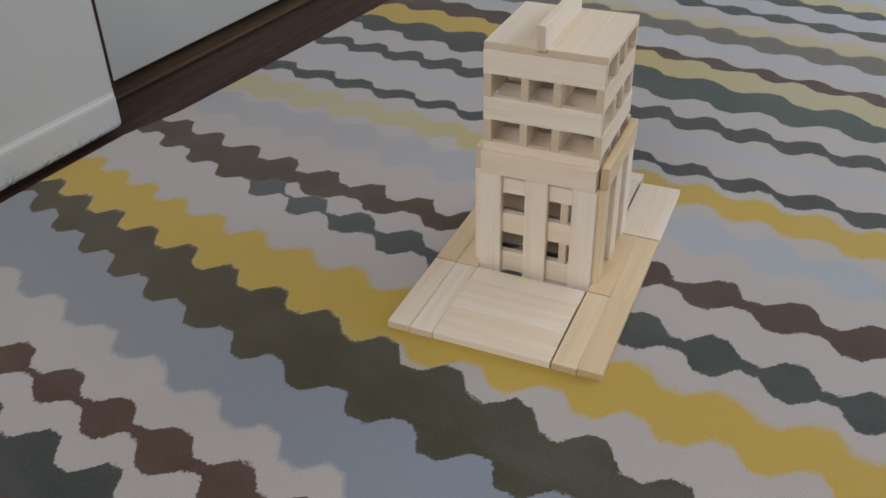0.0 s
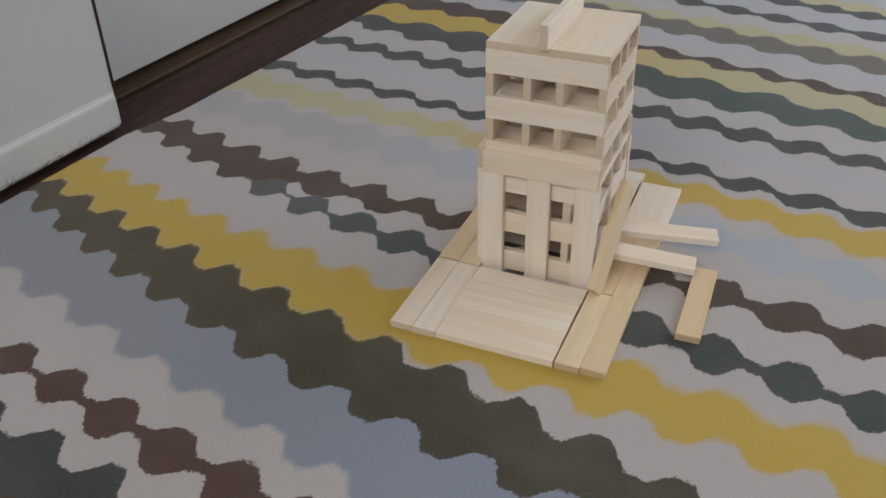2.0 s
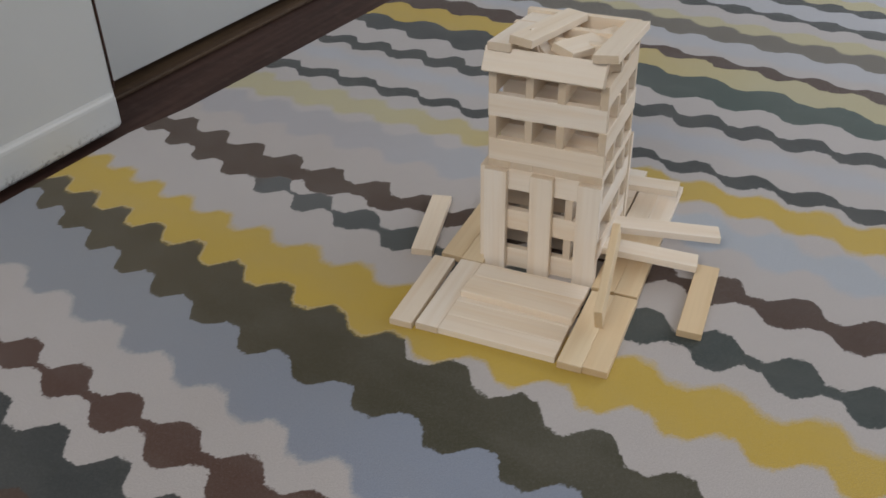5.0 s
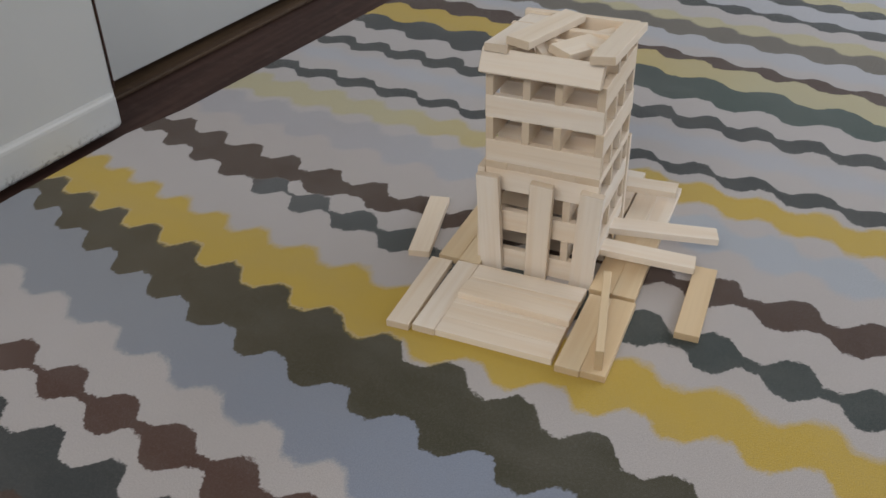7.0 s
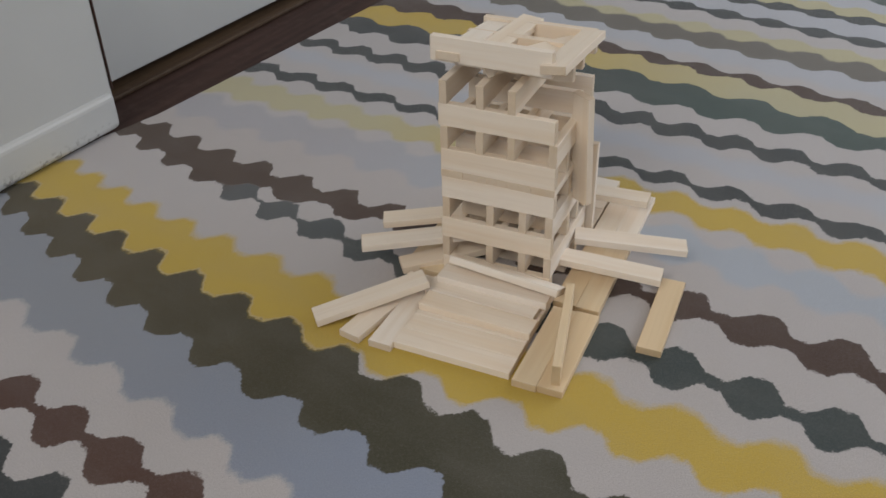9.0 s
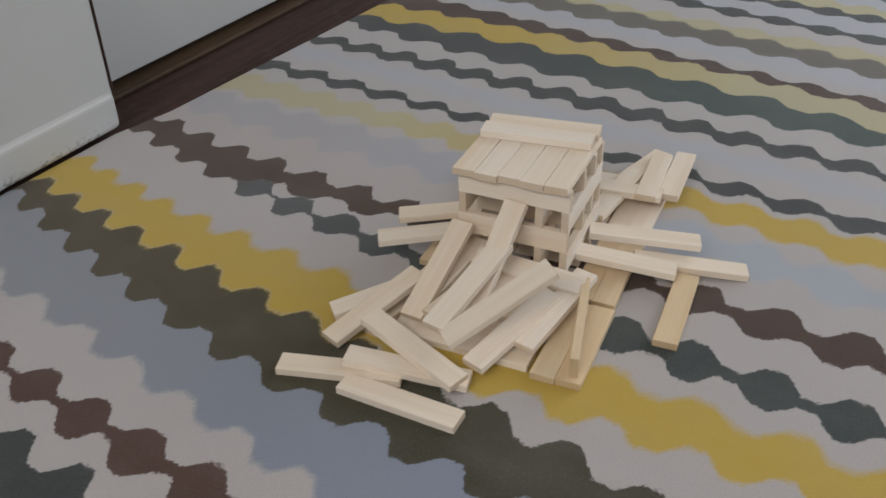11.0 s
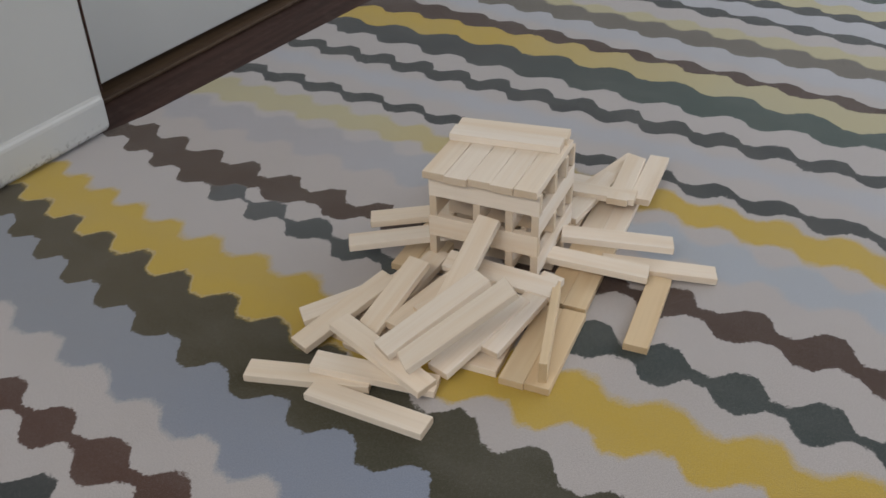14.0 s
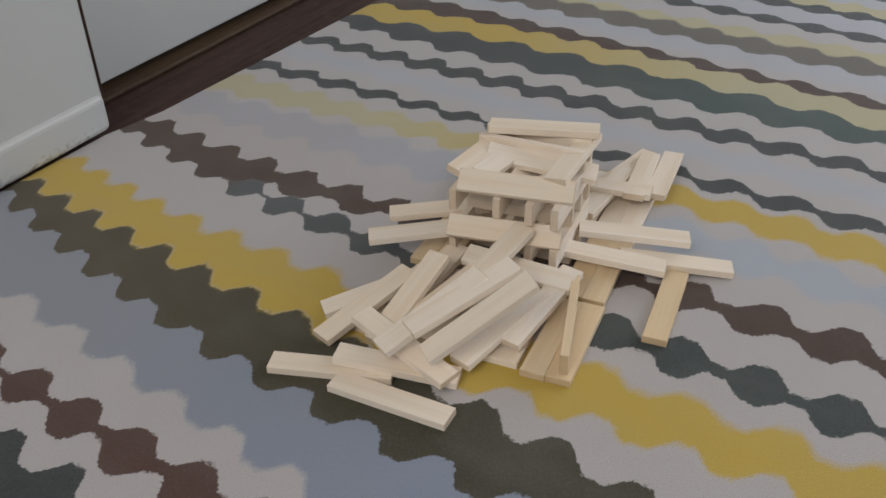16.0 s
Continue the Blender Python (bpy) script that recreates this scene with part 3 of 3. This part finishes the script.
    heap(10.35, 10.77, "u12", (0.040, 0.012, 0.016), (0.050, 0.119, 0.064))
    heap(10.40, 10.82, "u40", (0.077, -0.022, 0.034), (0.104, 0.088, 0.066))
    heap(10.3, 10.6, "u20", (0.067, 0.112, 0.034), (0.187, 0.104, 0.032), 14)
    heap(10.3, 10.7, "l1", (-0.020, -0.037, 0.008), (0.025, 0.070, 0.029))
    heap(10.45, 10.87, "u22", (0.094, 0.035, 0.022), (0.106, 0.122, 0.098))
    heap(10.40, 10.82, "u31", (0.093, -0.030, 0.032), (0.168, 0.040, 0.084), 6)
    heap(10.40, 10.82, "u32", (0.060, 0.012, 0.022), (0.090, 0.112, 0.026))
    heap(10.45, 10.87, "f1", (0.078, 0.030, 0.026), (0.135, 0.128, 0.026))
    heap(10.50, 10.92, "u01", (0.035, 0.020, 0.014), (0.050, 0.125, 0.022))
    heap(10.25, 10.67, "roof4", (0.208, 0.195, 0.014), (0.322, 0.228, 0.004))
    heap(10.35, 10.77, "roof3", (0.150, 0.320, 0.014), (0.186, 0.430, 0.014))
    heap(10.40, 10.82, "u43", (0.196, 0.298, 0.026), (0.190, 0.415, 0.020))
    heap(10.40, 10.82, "roof2", (0.217, 0.318, 0.020), (0.215, 0.435, 0.016))
    heap(10.45, 10.87, "b2", (0.152, 0.252, 0.020), (0.172, 0.367, 0.020))
    for n, (dx, dy, a) in enumerate(((-0.0030, -0.002, 90.6), (-0.0022, -0.004, 90.3), (-0.0018, -0.001, 90.1), (-0.0014, -0.003, 89.9), (-0.0010, -0.002, 90))):
        move(f"mid{n}", 10.2, 10.6, flat(XL + (n + 0.5) * W + dx, YF + L / 2 - 0.006 + dy, ZF + H / 2, a))
    heap(10.50, 10.92, "u03", (0.039, 0.222, ZF + 1.5 * H), (0.152, 0.236, ZF + 1.5 * H))
    heap(10.50, 10.92, "u02", (0.040, 0.205, ZF + 1.5 * H), (0.150, 0.216, ZF + 1.5 * H))
    behind = ("u13", "u23", "u33", "u41", "u42", "u21", "roof0", "roof1", "crest", "b0", "b1")
    for n, k in enumerate(behind):
        x, y = 0.015 + 0.030 * (n % 4), 0.320 + 0.012 * (n % 3)
        heap(10.1 + 0.03 * n, 10.52 + 0.03 * n, k, (x, y - 0.05, (1.5 + n // 4) * H), (x + 0.01 * (n % 3 - 1), y + 0.05, (1.5 + n // 4) * H))
    # 12.6 to 13.4 s: leaning planks settle
    heap(12.55, 12.95, "u12", (0.033, -0.027, 0.012), (0.052, 0.085, 0.046))
    heap(12.6, 12.9, "u22", (0.094, 0.030, 0.022), (0.110, 0.122, 0.084))
    heap(12.6, 12.95, "u40", (0.071, -0.040, 0.033), (0.131, 0.055, 0.067))
    heap(12.6, 12.95, "u31", (0.096, -0.045, 0.032), (0.170, 0.022, 0.088), 6)
    # 14.5 to 15 s: the front of the lower walls drops
    heap(14.5, 14.75, "c40", (0.080, -0.032, 0.046), (0.148, 0.058, 0.076))
    heap(14.5, 14.75, "u40", (0.054, -0.054, 0.032), (0.116, 0.038, 0.070))
    heap(14.5, 14.9, "u22", (0.094, 0.036, 0.040), (0.120, 0.122, 0.062))
    heap(14.5, 14.8, "c20", (0.049, 0.128, 0.056), (0.166, 0.145, 0.056), 42)
    heap(14.6, 14.95, "c41", (0.058, 0.138, 0.106), (0.174, 0.153, 0.106), 40)
    move("mid0", 14.65, 15.0, pose(XL + 0.014, YF + 0.070, 0.108, 14, 0, 80))
    move("mid1", 14.65, 15.0, pose(XL + 0.038, YF + 0.074, 0.104, 12, 4, 82))
    move("mid2", 14.65, 15.0, pose(XC - 0.002, YF + 0.076, 0.086, 32, 10, 96))
    move("mid3", 14.65, 15.1, pose(XC + 0.024, YF + 0.074, 0.088, -30, 14, 84))
    move("mid4", 14.65, 15.0, pose(XR - 0.010, YF + 0.078, 0.112, -6, 2, 88))
    heap(14.65, 15.0, "u02", (0.060, 0.196, 0.108), (0.170, 0.222, 0.090), 20)
    heap(14.65, 15.0, "u03", (0.047, 0.229, 0.122), (0.163, 0.258, 0.122))


def heap(t0, t1, key, a, b, roll=0.0):
    move(key, t0, t1, bar(a, b, roll))


def ease(f):
    return f * f * (3 - 2 * f)


def local_pose(key, t):
    m = MOVES[key][0][2]
    for t0, t1, end in MOVES[key][1:]:
        if t <= t0:
            break
        f = min(1.0, (t - t0) / (t1 - t0))
        a, b = m.translation, end.translation
        g = 0.35 * f + 0.65 * f * f
        place = Vector((a.x + (b.x - a.x) * g, a.y + (b.y - a.y) * g, a.z + (b.z - a.z) * (f * f if b.z < a.z else g)))
        q0, q1 = m.to_quaternion(), end.to_quaternion()
        q1.make_compatible(q0)
        m = Matrix.LocRotScale(place, q0.slerp(q1, ease(f)), None)
        if f < 1:
            break
    return m


def drift_of(key, t):
    """The whole core works its way off its base while the rug shakes."""
    f = ease(min(1.0, max(0.0, (t - 7.2) / 1.8)))
    if key.startswith(("u", "roof", "crest")):
        f *= 1 - ease(min(1.0, max(0.0, (t - 9.9) / 0.6)))
    elif not (key[0] == "c" or key.startswith("mid")):
        f = 0.0
    return pose(-0.006 * f, -0.003 * f, 0)


def motions():
    falls()
    slid = [(t, pose(PIVOT[0] + dx, PIVOT[1] + dy, 0, 0, 0, a)) for t, dx, dy, a in RUG_ROWS]
    walk(RUG_THING, slid)
    back = pose(-PIVOT[0], -PIVOT[1], 0)
    for key, ob in THINGS.items():
        walk(ob, [(t, m @ back @ drift_of(key, t) @ local_pose(key, t)) for t, m in slid])


motions()
